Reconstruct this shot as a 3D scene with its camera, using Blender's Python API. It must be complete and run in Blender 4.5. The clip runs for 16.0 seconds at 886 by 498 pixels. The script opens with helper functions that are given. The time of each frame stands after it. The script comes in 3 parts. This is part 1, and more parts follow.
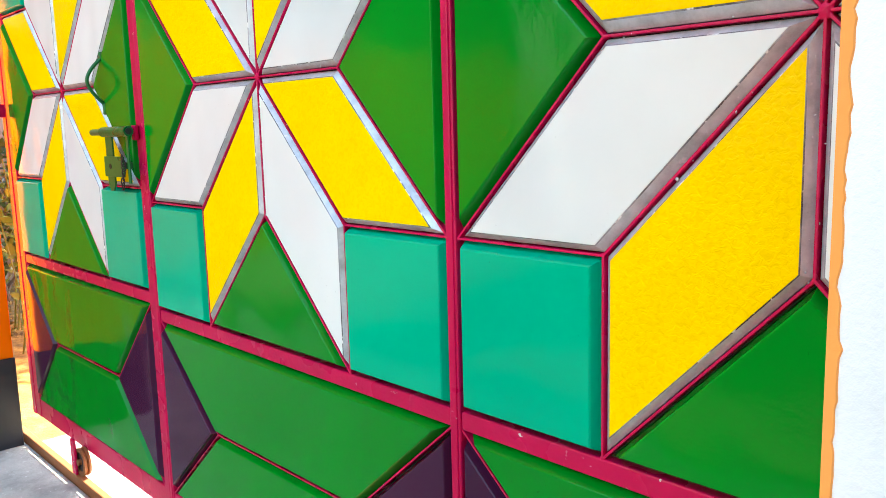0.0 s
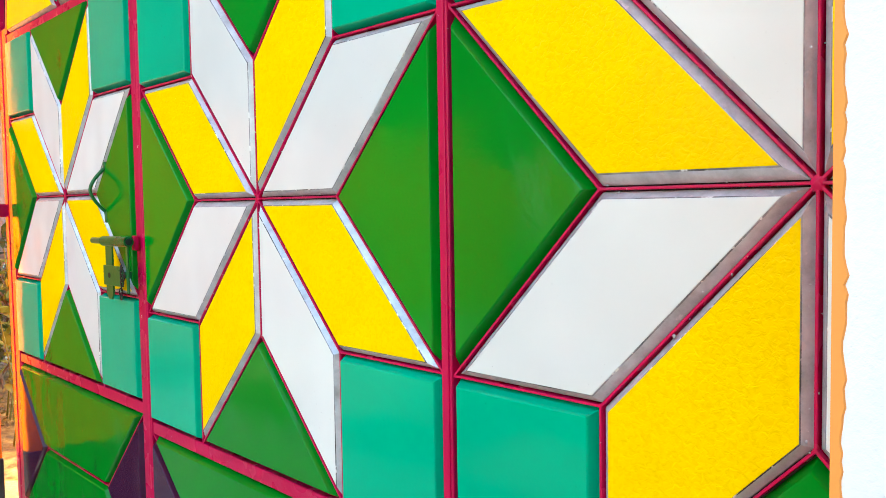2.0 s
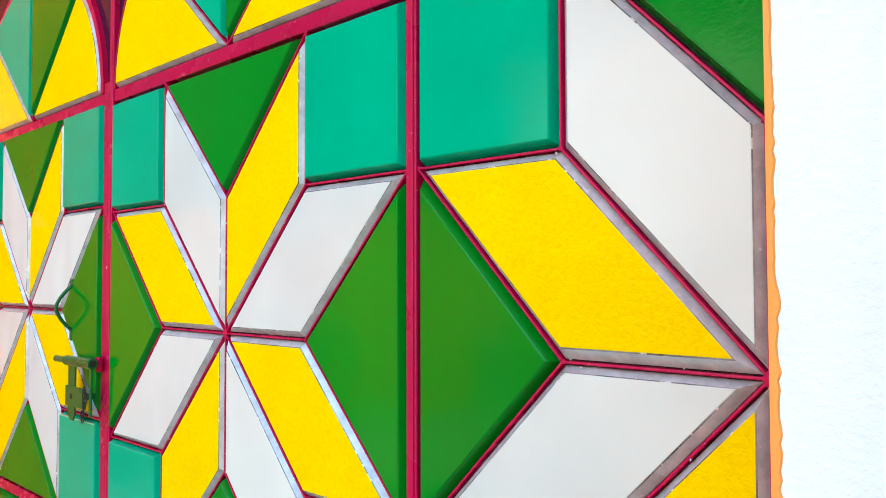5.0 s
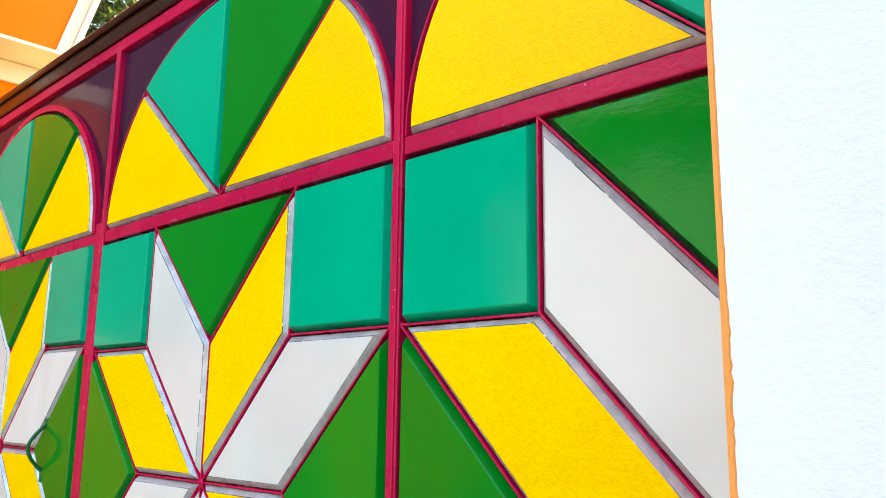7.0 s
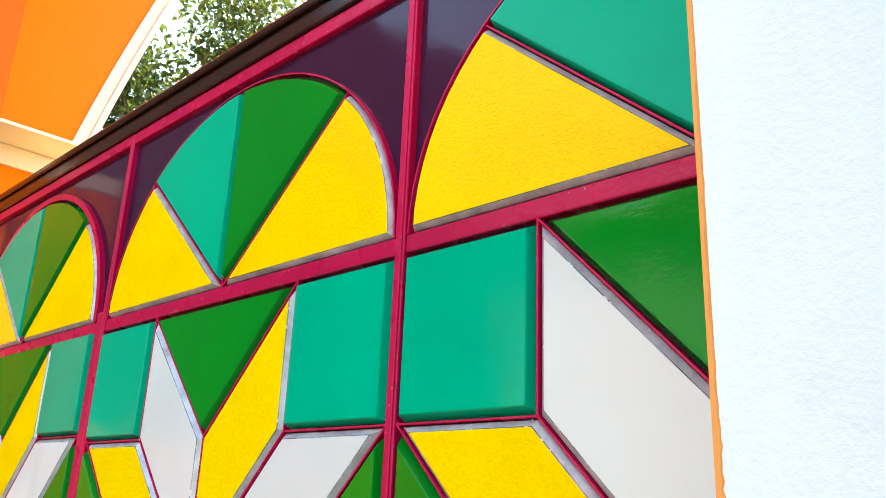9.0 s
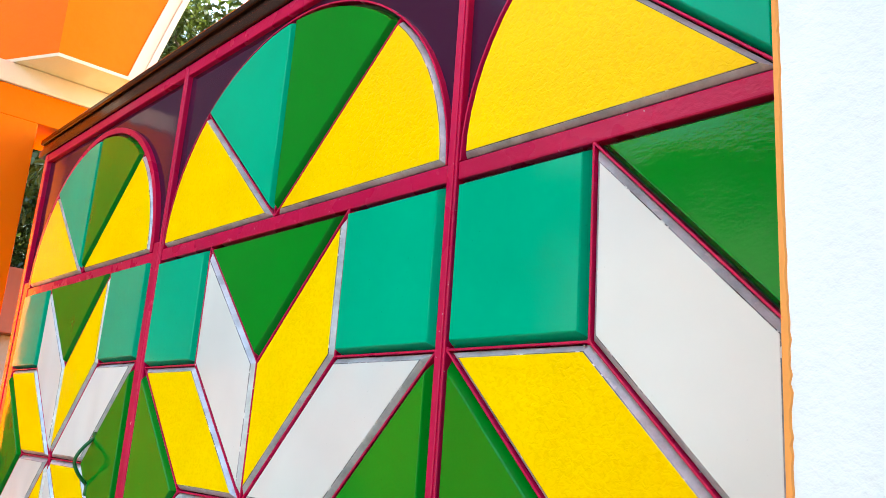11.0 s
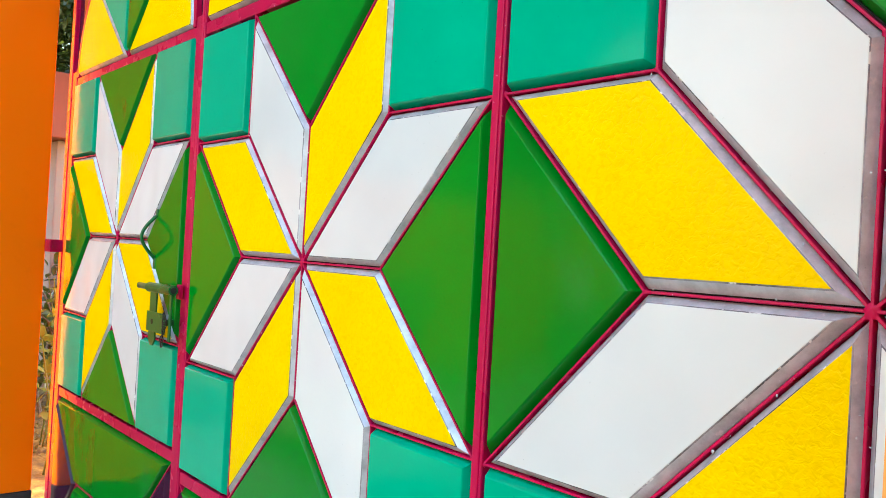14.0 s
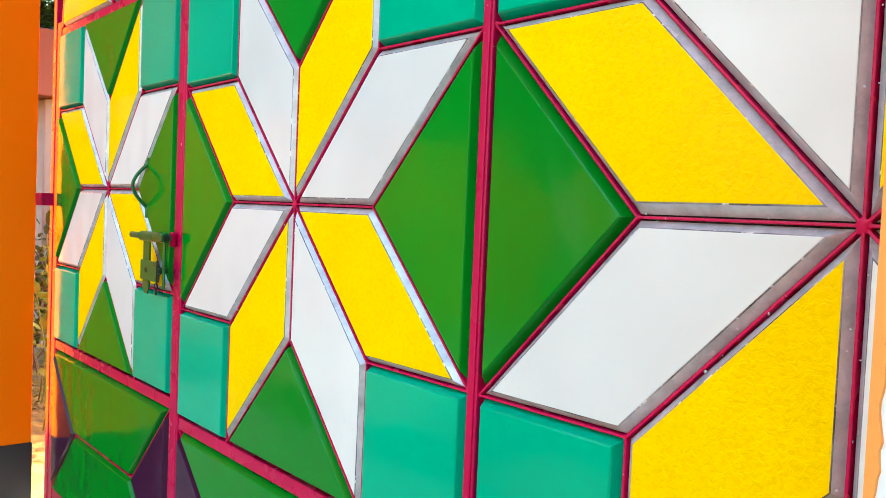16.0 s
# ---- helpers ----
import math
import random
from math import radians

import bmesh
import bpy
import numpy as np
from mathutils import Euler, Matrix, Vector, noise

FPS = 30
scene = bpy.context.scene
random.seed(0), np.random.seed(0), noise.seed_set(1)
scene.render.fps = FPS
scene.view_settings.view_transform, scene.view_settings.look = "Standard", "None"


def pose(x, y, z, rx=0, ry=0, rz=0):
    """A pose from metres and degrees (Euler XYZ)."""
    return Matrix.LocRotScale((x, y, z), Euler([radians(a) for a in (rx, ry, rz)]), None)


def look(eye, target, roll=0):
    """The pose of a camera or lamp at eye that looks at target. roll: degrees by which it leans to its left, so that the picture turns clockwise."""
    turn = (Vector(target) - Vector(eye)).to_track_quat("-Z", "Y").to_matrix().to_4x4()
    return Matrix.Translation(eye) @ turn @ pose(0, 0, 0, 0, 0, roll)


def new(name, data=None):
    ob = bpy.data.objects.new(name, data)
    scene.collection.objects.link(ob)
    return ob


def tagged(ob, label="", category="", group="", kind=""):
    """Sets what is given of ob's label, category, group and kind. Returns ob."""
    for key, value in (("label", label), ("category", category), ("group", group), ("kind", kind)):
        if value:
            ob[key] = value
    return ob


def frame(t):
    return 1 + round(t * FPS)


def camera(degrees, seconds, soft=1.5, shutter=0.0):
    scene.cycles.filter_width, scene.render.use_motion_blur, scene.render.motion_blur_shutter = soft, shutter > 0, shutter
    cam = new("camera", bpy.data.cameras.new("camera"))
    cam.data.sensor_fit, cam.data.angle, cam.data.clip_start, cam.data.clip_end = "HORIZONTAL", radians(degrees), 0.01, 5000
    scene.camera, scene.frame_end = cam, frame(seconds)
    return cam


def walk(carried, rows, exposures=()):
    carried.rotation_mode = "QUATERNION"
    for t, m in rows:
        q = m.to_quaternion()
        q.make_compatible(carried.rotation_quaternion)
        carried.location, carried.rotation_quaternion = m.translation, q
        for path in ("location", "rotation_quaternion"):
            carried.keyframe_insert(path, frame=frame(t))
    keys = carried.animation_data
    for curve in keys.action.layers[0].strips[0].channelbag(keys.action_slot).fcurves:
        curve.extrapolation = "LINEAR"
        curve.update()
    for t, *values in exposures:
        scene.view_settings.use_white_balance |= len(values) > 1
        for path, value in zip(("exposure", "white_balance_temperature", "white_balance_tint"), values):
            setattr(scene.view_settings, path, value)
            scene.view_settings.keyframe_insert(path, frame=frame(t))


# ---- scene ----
cam = camera(56.8, 16.0, soft=0.5)
PATH = [
    (0, (1.323, -0.781, 1.016), (-0.129, 0.562, 0.717), -1.50),
    (0.5, (1.322, -0.777, 1.042), (-0.139, 0.566, 0.79), -1.20),
    (1, (1.322, -0.772, 1.065), (-0.146, 0.57, 0.864), -1.00),
    (1.5, (1.32, -0.773, 1.081), (-0.146, 0.578, 0.923), -0.90),
    (2, (1.318, -0.767, 1.097), (-0.146, 0.591, 0.985), -0.90),
    (2.5, (1.319, -0.766, 1.114), (-0.138, 0.602, 1.031), -1.00),
    (3, (1.321, -0.767, 1.131), (-0.126, 0.613, 1.079), -1.00),
    (3.5, (1.322, -0.766, 1.149), (-0.119, 0.621, 1.116), -1.00),
    (6, (1.347, -0.786, 1.23), (-0.039, 0.641, 1.434), 0.70),
    (6.5, (1.352, -0.787, 1.236), (-0.026, 0.633, 1.526), 0.70),
    (7, (1.356, -0.796, 1.246), (-0.005, 0.62, 1.626), 0.70),
    (7.5, (1.359, -0.799, 1.249), (0.013, 0.608, 1.707), 1.00),
    (8, (1.363, -0.799, 1.252), (0.036, 0.596, 1.795), 1.60),
    (10.3, (1.357, -0.7796, 1.24), (-0.0178, 0.533, 1.841), 3.48),
    (10.5, (1.354, -0.7817, 1.237), (-0.03608, 0.527, 1.805), 3.60),
    (11, (1.347, -0.7804, 1.224), (-0.08485, 0.519, 1.698), 4.00),
    (11.5, (1.34, -0.7775, 1.214), (-0.1247, 0.514, 1.599), 4.28),
    (12, (1.335, -0.7749, 1.201), (-0.155, 0.516, 1.487), 4.34),
    (12.5, (1.33, -0.7741, 1.183), (-0.1744, 0.517, 1.387), 4.13),
    (13, (1.321, -0.7713, 1.161), (-0.1989, 0.515, 1.281), 3.80),
    (13.5, (1.317, -0.77, 1.148), (-0.2095, 0.514, 1.208), 3.50),
    (14, (1.314, -0.7651, 1.139), (-0.2175, 0.514, 1.152), 3.29),
    (14.5, (1.313, -0.7671, 1.136), (-0.2175, 0.514, 1.123), 3.09),
    (15, (1.315, -0.7671, 1.13), (-0.2125, 0.516, 1.097), 2.88),
    (15.5, (1.316, -0.7631, 1.121), (-0.2095, 0.522, 1.07), 2.78),
    (16, (1.315, -0.762, 1.105), (-0.2026, 0.531, 1.018), 2.48),
]
EXPOSURES = [(t, e + 0.33, 7300, -4) for t, e in ((0, 3.3), (3.5, 3.28), (8, 3.14), (10.5, 3.12), (13, 3.24), (16, 3.27))]
walk(cam, [(t, look(eye, target, roll)) for t, eye, target, roll in PATH], EXPOSURES)

# ---- world, sun, exposure ----
world = bpy.data.worlds.new("sky")
scene.world = world
world.use_nodes = True
wn = world.node_tree
sky = wn.nodes.new("ShaderNodeTexSky")
sky.sky_type = "NISHITA"
sky.sun_disc = False
sky.sun_elevation = radians(54)
sky.sun_rotation = radians(-4)
wn.links.new(sky.outputs[0], wn.nodes["Background"].inputs[0])
wn.nodes["Background"].inputs[1].default_value = 0.15
sun = new("sun", bpy.data.lights.new("sun", "SUN"))
sun.data.energy, sun.data.angle, sun.data.color = 4.0, radians(0.5), (1.0, 0.94, 0.84)
sun.matrix_world = look((-0.28, 4.2, 5.8), (0, 0, 0))


# ---- materials ----
def material(name, base, rough=0.4, metal=0.0, coat=0.0, spec=0.5):
    m = bpy.data.materials.new(name)
    m.use_nodes = True
    b = m.node_tree.nodes["Principled BSDF"]
    b.inputs["Base Color"].default_value = (*base, 1)
    b.inputs["Roughness"].default_value = rough
    b.inputs["Metallic"].default_value = metal
    b.inputs["Coat Weight"].default_value = coat
    b.inputs["Coat Roughness"].default_value = 0.12
    b.inputs["Specular IOR Level"].default_value = spec
    return m, m.node_tree, b


def tex(nt, scale, detail=4.0, rough=0.55, kind="noise", stretch=(1, 1, 1), distortion=0.0):
    co = nt.nodes.new("ShaderNodeTexCoord")
    mp = nt.nodes.new("ShaderNodeMapping")
    mp.inputs["Scale"].default_value = stretch
    nt.links.new(co.outputs["Object"], mp.inputs[0])
    if kind == "noise":
        t = nt.nodes.new("ShaderNodeTexNoise")
        t.inputs["Scale"].default_value = scale
        t.inputs["Detail"].default_value = detail
        t.inputs["Roughness"].default_value = rough
        t.inputs["Distortion"].default_value = distortion
    else:
        t = nt.nodes.new("ShaderNodeTexVoronoi")
        t.inputs["Scale"].default_value = scale
    nt.links.new(mp.outputs[0], t.inputs["Vector"])
    return t.outputs[0]


def ramp(nt, src, stops):
    r = nt.nodes.new("ShaderNodeValToRGB")
    e = r.color_ramp.elements
    e[0].position, e[0].color = stops[0][0], (*stops[0][1], 1)
    e[1].position, e[1].color = stops[-1][0], (*stops[-1][1], 1)
    for p, c in stops[1:-1]:
        k = e.new(p)
        k.color = (*c, 1)
    nt.links.new(src, r.inputs[0])
    return r.outputs[0]


def mixc(nt, fac, a, b, mode="MIX"):
    m = nt.nodes.new("ShaderNodeMix")
    m.data_type, m.blend_type = "RGBA", mode
    for sock, v in ((m.inputs[0], fac), (m.inputs[6], a), (m.inputs[7], b)):
        if hasattr(v, "is_linked"):
            nt.links.new(v, sock)
        elif isinstance(v, tuple):
            sock.default_value = (*v, 1)
        else:
            sock.default_value = v
    return m.outputs[2]


def bump(nt, b, layers, normal=None):
    """layers: (height socket, strength, distance)"""
    last = normal
    for h, s, d in layers:
        k = nt.nodes.new("ShaderNodeBump")
        k.inputs["Strength"].default_value = s
        k.inputs["Distance"].default_value = d
        nt.links.new(h, k.inputs["Height"])
        if last is not None:
            nt.links.new(last, k.inputs["Normal"])
        last = k.outputs[0]
    nt.links.new(last, b.inputs["Normal"])


def scaled(c, k):
    return tuple(min(1, v * k) for v in c)


def enamel(name, c, rough=0.2, orange_peel=0.25, waves=0.25, grime=0.10, coat=0.0, spec=0.4, chips=False):
    """Brushed gloss paint over sheet steel: faint brush marks, dents, specks and dull patches."""
    m, nt, b = material(name, c, rough, 0, coat, spec)
    big = tex(nt, 3.0, 3)
    col = ramp(nt, big, [(0.3, scaled(c, 1 - grime)), (0.7, scaled(c, 1 + grime * 0.6))])
    info = nt.nodes.new("ShaderNodeObjectInfo")
    tone = ramp(nt, info.outputs["Random"], [(0.0, (0.93, 0.93, 0.93)), (1.0, (1.05, 1.05, 1.05))])
    col = mixc(nt, 1.0, col, tone, "MULTIPLY")
    speck = ramp(nt, tex(nt, 160, 2), [(0.70, (0, 0, 0)), (0.76, (1, 1, 1))])
    patch = ramp(nt, tex(nt, 7, 3), [(0.52, (0, 0, 0)), (0.7, (1, 1, 1))])
    dirt = mixc(nt, 1.0, speck, patch, "MULTIPLY")
    col = mixc(nt, dirt, col, scaled(c, 0.45))
    if chips:
        worn = ramp(nt, tex(nt, 95, 3, 0.6), [(0.69, (0, 0, 0)), (0.71, (1, 1, 1))])
        where = ramp(nt, tex(nt, 9, 2), [(0.50, (0, 0, 0)), (0.62, (1, 1, 1))])
        col = mixc(nt, mixc(nt, 1.0, worn, where, "MULTIPLY"), col, (0.62, 0.55, 0.55))
    nt.links.new(col, b.inputs["Base Color"])
    r = ramp(nt, tex(nt, 5, 4), [(0.3, (rough * 0.75,) * 3), (0.75, (rough * 1.5,) * 3)])
    nt.links.new(r, b.inputs["Roughness"])
    bump(nt, b, [(tex(nt, 3.4, 2, stretch=(1, 1, 0.8)), waves, 0.02),
                 (tex(nt, 105, 2.5, stretch=(1, 1, 1.3)), orange_peel, 0.0009)])
    return m


GREEN = enamel("green_gloss_paint", (0.0004, 0.225, 0.012), 0.09, 0.22, 0.6, spec=0.2)
TEAL = enamel("teal_gloss_paint", (0.0, 0.41, 0.22), 0.09, 0.12, 0.3, spec=0.12)
PURPLE = enamel("purple_gloss_paint", (0.046, 0.008, 0.034), 0.09, 0.10, spec=0.22)
WHITE = enamel("white_gloss_paint", (0.70, 0.73, 0.71), 0.12, 0.12, 0.8, 0.08, spec=0.42)
CRIMSON = enamel("crimson_gloss_paint", (0.50, 0.002, 0.062), 0.26, 0.8, 0.1, 0.16, spec=0.2, chips=True)
BROWN = enamel("dark_brown_paint", (0.022, 0.007, 0.004), 0.2, spec=0.3)
LATCHGREEN = enamel("latch_green_paint", (0.004, 0.115, 0.025), 0.3, 0.4, 0.1)


def yellow_paint():
    c = (0.95, 0.65, 0.0)
    m, nt, b = material("textured_yellow_paint", c, 0.34, 0, 0.0, 0.12)
    col = ramp(nt, tex(nt, 4, 4), [(0.3, (0.92, 0.61, 0.0)), (0.7, (0.97, 0.68, 0.0))])
    fine = tex(nt, 135, 2.5, 0.55, distortion=0.8)
    col = mixc(nt, ramp(nt, fine, [(0.38, (0.22,) * 3), (0.52, (0, 0, 0))]), col, (0.78, 0.45, 0.0))
    nt.links.new(col, b.inputs["Base Color"])
    bump(nt, b, [(tex(nt, 2.6, 2), 0.2, 0.02), (fine, 0.9, 0.0016), (tex(nt, 300, 2), 0.25, 0.0006)])
    return m


YELLOW = yellow_paint()


def bare_steel():
    m, nt, b = material("silver_primer", (0.45, 0.45, 0.49), 0.38, 0.35, spec=0.4)
    col = ramp(nt, tex(nt, 18, 6, 0.7), [(0.28, (0.29, 0.315, 0.335)), (0.5, (0.51, 0.545, 0.575)), (0.72, (0.70, 0.735, 0.765))])
    spot = ramp(nt, tex(nt, 60, 3), [(0.63, (0, 0, 0)), (0.70, (1, 1, 1))])
    col = mixc(nt, spot, col, (0.64, 0.63, 0.64))
    rust = ramp(nt, tex(nt, 11, 4), [(0.64, (0, 0, 0)), (0.78, (0.5,) * 3)])
    col = mixc(nt, rust, col, (0.10, 0.075, 0.06))
    nt.links.new(col, b.inputs["Base Color"])
    bump(nt, b, [(tex(nt, 90, 3), 0.3, 0.001)])
    return m


def worn_edge():
    """The border of the paint: bare grey steel, dark grime and flecks of white painted in as glints."""
    m, nt, b = material("worn_paint_edge", (0.3, 0.3, 0.32), 0.5, 0.1, spec=0.35)
    col = ramp(nt, tex(nt, 7, 5, 0.7), [(0.40, (0.045, 0.045, 0.05)), (0.55, (0.30, 0.30, 0.33)), (0.68, (0.55, 0.55, 0.58))])
    glint_fleck = ramp(nt, tex(nt, 75, 2), [(0.62, (0, 0, 0)), (0.66, (1, 1, 1))])
    nt.links.new(mixc(nt, glint_fleck, col, (0.75, 0.75, 0.74)), b.inputs["Base Color"])
    bump(nt, b, [(tex(nt, 120, 3), 0.5, 0.001)])
    return m


STEEL = bare_steel()
WORN = worn_edge()


def plaster(name, c, grain, depth, spread=0.06, rough=0.7, streak=(1, 1, 0.35), spec=0.35):
    m, nt, b = material(name, c, rough, spec=spec)
    col = ramp(nt, tex(nt, 2.2, 5, stretch=streak), [(0.3, scaled(c, 1 - spread)), (0.7, scaled(c, 1 + spread * 0.5))])
    stain = ramp(nt, tex(nt, 14, 5, 0.7), [(0.58, (0, 0, 0)), (0.78, (0.35,) * 3)])
    col = mixc(nt, stain, col, scaled(c, 0.80))
    nt.links.new(col, b.inputs["Base Color"])
    bump(nt, b, [(tex(nt, 6, 3), 0.3, 0.01), (tex(nt, grain, 4, 0.65), 0.6, depth)])
    return m


WALLWHITE = plaster("white_limewash_plaster", (0.77, 0.775, 0.775), 110, 0.0020, 0.13, 0.85, (3, 3, 0.5))
# paler copy of the orange wall paint, with strong light put into the colour
LAP = plaster("lit_orange_paint", (0.90, 0.33, 0.075), 120, 0.0008, 0.10, 0.6, spec=0.25)
ORANGE = plaster("orange_wall_paint", (0.88, 0.168, 0.003), 120, 0.0008, 0.05, 0.48, spec=0.09)
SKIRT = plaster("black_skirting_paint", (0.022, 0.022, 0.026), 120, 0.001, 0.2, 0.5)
TRIM = plaster("white_moulding_paint", (0.74, 0.66, 0.50), 140, 0.001, 0.05, 0.45)
HOUSEGREY = plaster("grey_house_plaster", (0.225, 0.225, 0.22), 90, 0.002, 0.15, 0.8)
DULL = plaster("dull_brown_plaster", (0.07, 0.05, 0.04), 60, 0.003, 0.25, 0.85)
ROOF = plaster("terracotta_roof", (0.30, 0.10, 0.06), 40, 0.004, 0.2, 0.8)


def concrete():
    m, nt, b = material("rough_concrete", (0.30, 0.30, 0.29), 0.85)
    col = ramp(nt, tex(nt, 5, 6, 0.7), [(0.3, (0.22, 0.22, 0.20)), (0.52, (0.40, 0.39, 0.36)), (0.8, (0.54, 0.53, 0.48))])
    peb = ramp(nt, tex(nt, 70, 2), [(0.66, (0, 0, 0)), (0.72, (1, 1, 1))])
    col = mixc(nt, peb, col, (0.55, 0.54, 0.52))
    nt.links.new(col, b.inputs["Base Color"])
    bump(nt, b, [(tex(nt, 8, 4), 0.5, 0.01), (tex(nt, 90, 4), 0.6, 0.003)])
    return m


def sand():
    m, nt, b = material("sandy_earth", (0.42, 0.32, 0.20), 0.95)
    col = ramp(nt, tex(nt, 9, 8, 0.75), [(0.34, (0.045, 0.026, 0.006)), (0.5, (0.17, 0.105, 0.018)), (0.68, (0.38, 0.26, 0.055))])
    nt.links.new(col, b.inputs["Base Color"])
    bump(nt, b, [(tex(nt, 22, 6, 0.7), 0.8, 0.02)])
    return m


CONCRETE, SAND = concrete(), sand()


def leaf_mat(name, a, c):
    m, nt, b = material(name, a, 0.4)
    geo = nt.nodes.new("ShaderNodeNewGeometry")
    nt.links.new(ramp(nt, geo.outputs["Random Per Island"], [(0.0, a), (1.0, c)]), b.inputs["Base Color"])
    tr = nt.nodes.new("ShaderNodeBsdfTranslucent")
    tr.inputs[0].default_value = (*scaled(c, 1.2), 1)
    mx = nt.nodes.new("ShaderNodeMixShader")
    mx.inputs[0].default_value = 0.35
    nt.links.new(b.outputs[0], mx.inputs[1])
    nt.links.new(tr.outputs[0], mx.inputs[2])
    nt.links.new(mx.outputs[0], nt.nodes["Material Output"].inputs[0])
    return m


LEAF = leaf_mat("tree_leaf", (0.016, 0.036, 0.008), (0.075, 0.098, 0.018))
WEED = leaf_mat("weed_leaf", (0.05, 0.08, 0.012), (0.15, 0.16, 0.022))
LITTER = leaf_mat("dry_leaf", (0.03, 0.016, 0.004), (0.26, 0.16, 0.03))
BLOCK = plaster("grey_block_wall", (0.30, 0.24, 0.22), 25, 0.01, 0.25, 0.9)
FASCIA = plaster("red_brown_fascia", (0.22, 0.05, 0.03), 40, 0.002, 0.15, 0.6)
SOIL = plaster("dark_soil", (0.06, 0.05, 0.035), 20, 0.02, 0.3, 0.95)
BARK = plaster("bark", (0.12, 0.085, 0.06), 30, 0.02, 0.3, 0.9)
# dark steel of the chain; elsewhere its darkness stands in for shade
STEELSHADE = plaster("dark_steel_and_shade", (0.035, 0.025, 0.022), 60, 0.001, 0.3, 0.7)
RUST = plaster("rusted_steel", (0.20, 0.07, 0.025), 60, 0.002, 0.3, 0.6)


# ---- mesh helpers ----
def finish(name, bm, mats, parent=None, label="", smooth=False):
    me = bpy.data.meshes.new(name)
    bmesh.ops.recalc_face_normals(bm, faces=bm.faces)
    bm.to_mesh(me)
    bm.free()
    for m in mats if isinstance(mats, (list, tuple)) else [mats]:
        me.materials.append(m)
    if smooth:
        for p in me.polygons:
            p.use_smooth = True
    ob = new(name, me)
    if parent is not None:
        ob.parent = parent
    if label:
        ob["label"] = label
    return ob


part = finish


def thing(name, label, category, at=(0, 0, 0), kind="", group=""):
    e = new(name)
    e.location = at
    bpy.context.view_layer.update()
    return tagged(e, label, category, group, kind)


def add_box(bm, lo, hi, bevel=0.0, m=None, mat=0):
    x0, y0, z0 = lo
    x1, y1, z1 = hi
    r = bmesh.ops.create_cube(bm, size=1.0, matrix=Matrix.Translation(((x0 + x1) / 2, (y0 + y1) / 2, (z0 + z1) / 2)) @ Matrix.Diagonal((x1 - x0, y1 - y0, z1 - z0, 1)))
    vs = r["verts"]
    if m is not None:
        bmesh.ops.transform(bm, matrix=m, verts=vs)
    fs = {f for v in vs for f in v.link_faces}
    for f in fs:
        f.material_index = mat
    if bevel > 0:
        es = list({e for v in vs for e in v.link_edges})
        bmesh.ops.bevel(bm, geom=es, offset=bevel, segments=2, affect="EDGES", profile=0.5)
    return vs


def box(lo, hi, bevel=0.0):
    bm = bmesh.new()
    add_box(bm, lo, hi, bevel)
    return bm


def add_tube(bm, a, b, r0, r1=None, n=12):
    a, b = Vector(a), Vector(b)
    r1 = r0 if r1 is None else r1
    d = b - a
    m = Matrix.Translation((a + b) / 2) @ d.to_track_quat("Z", "Y").to_matrix().to_4x4()
    bmesh.ops.create_cone(bm, cap_ends=True, segments=n, radius1=r0, radius2=r1, depth=d.length, matrix=m)


def add_sweep(bm, pts, r, n=8, flat=1.0):
    """A round or flattened bar bent along the points."""
    rings = []
    for i, p in enumerate(pts):
        p = Vector(p)
        d = (Vector(pts[min(i + 1, len(pts) - 1)]) - Vector(pts[max(i - 1, 0)])).normalized()
        s = d.cross(Vector((0, 1, 0)))
        s = s.normalized() if s.length > 1e-3 else Vector((1, 0, 0))
        u = s.cross(d)
        rings.append([bm.verts.new(p + s * (r * math.cos(k * math.tau / n)) + u * (flat * r * math.sin(k * math.tau / n))) for k in range(n)])
    for a, b in zip(rings, rings[1:]):
        for k in range(n):
            bm.faces.new((a[k], a[(k + 1) % n], b[(k + 1) % n], b[k]))
    bm.faces.new(rings[0])
    bm.faces.new(rings[-1])


def ccw(poly):
    a = sum(poly[i][0] * poly[(i + 1) % len(poly)][1] - poly[(i + 1) % len(poly)][0] * poly[i][1] for i in range(len(poly)))
    return list(poly) if a > 0 else list(reversed(poly))


GAP, BEVEL_W, RAISE = 0.0026, 0.0088, 0.0105


def inset_uneven(poly, ds):
    """The counter-clockwise polygon with each edge i (from corner i to i + 1) moved inwards by its own distance."""
    out, n = [], len(poly)
    for i in range(n):
        p0, p1, p2 = poly[i - 1], poly[i], poly[(i + 1) % n]
        e1, e2 = (p1 - p0).normalized(), (p2 - p1).normalized()
        n1, n2 = Vector((-e1.y, e1.x)), Vector((-e2.y, e2.x))
        det = n1.x * n2.y - n1.y * n2.x
        d1, d2 = ds[i - 1], ds[i]
        if abs(det) < 0.25:
            k = 1 + n1.dot(n2)
            out.append(p1 + (n1 + n2) * ((d1 + d2) / 2 / max(k, 0.12)))
        else:
            out.append(p1 + Vector(((d1 * n2.y - d2 * n1.y) / det, (d2 * n1.x - d1 * n2.x) / det)))
    return out


TRAY_RNG = random.Random(41)


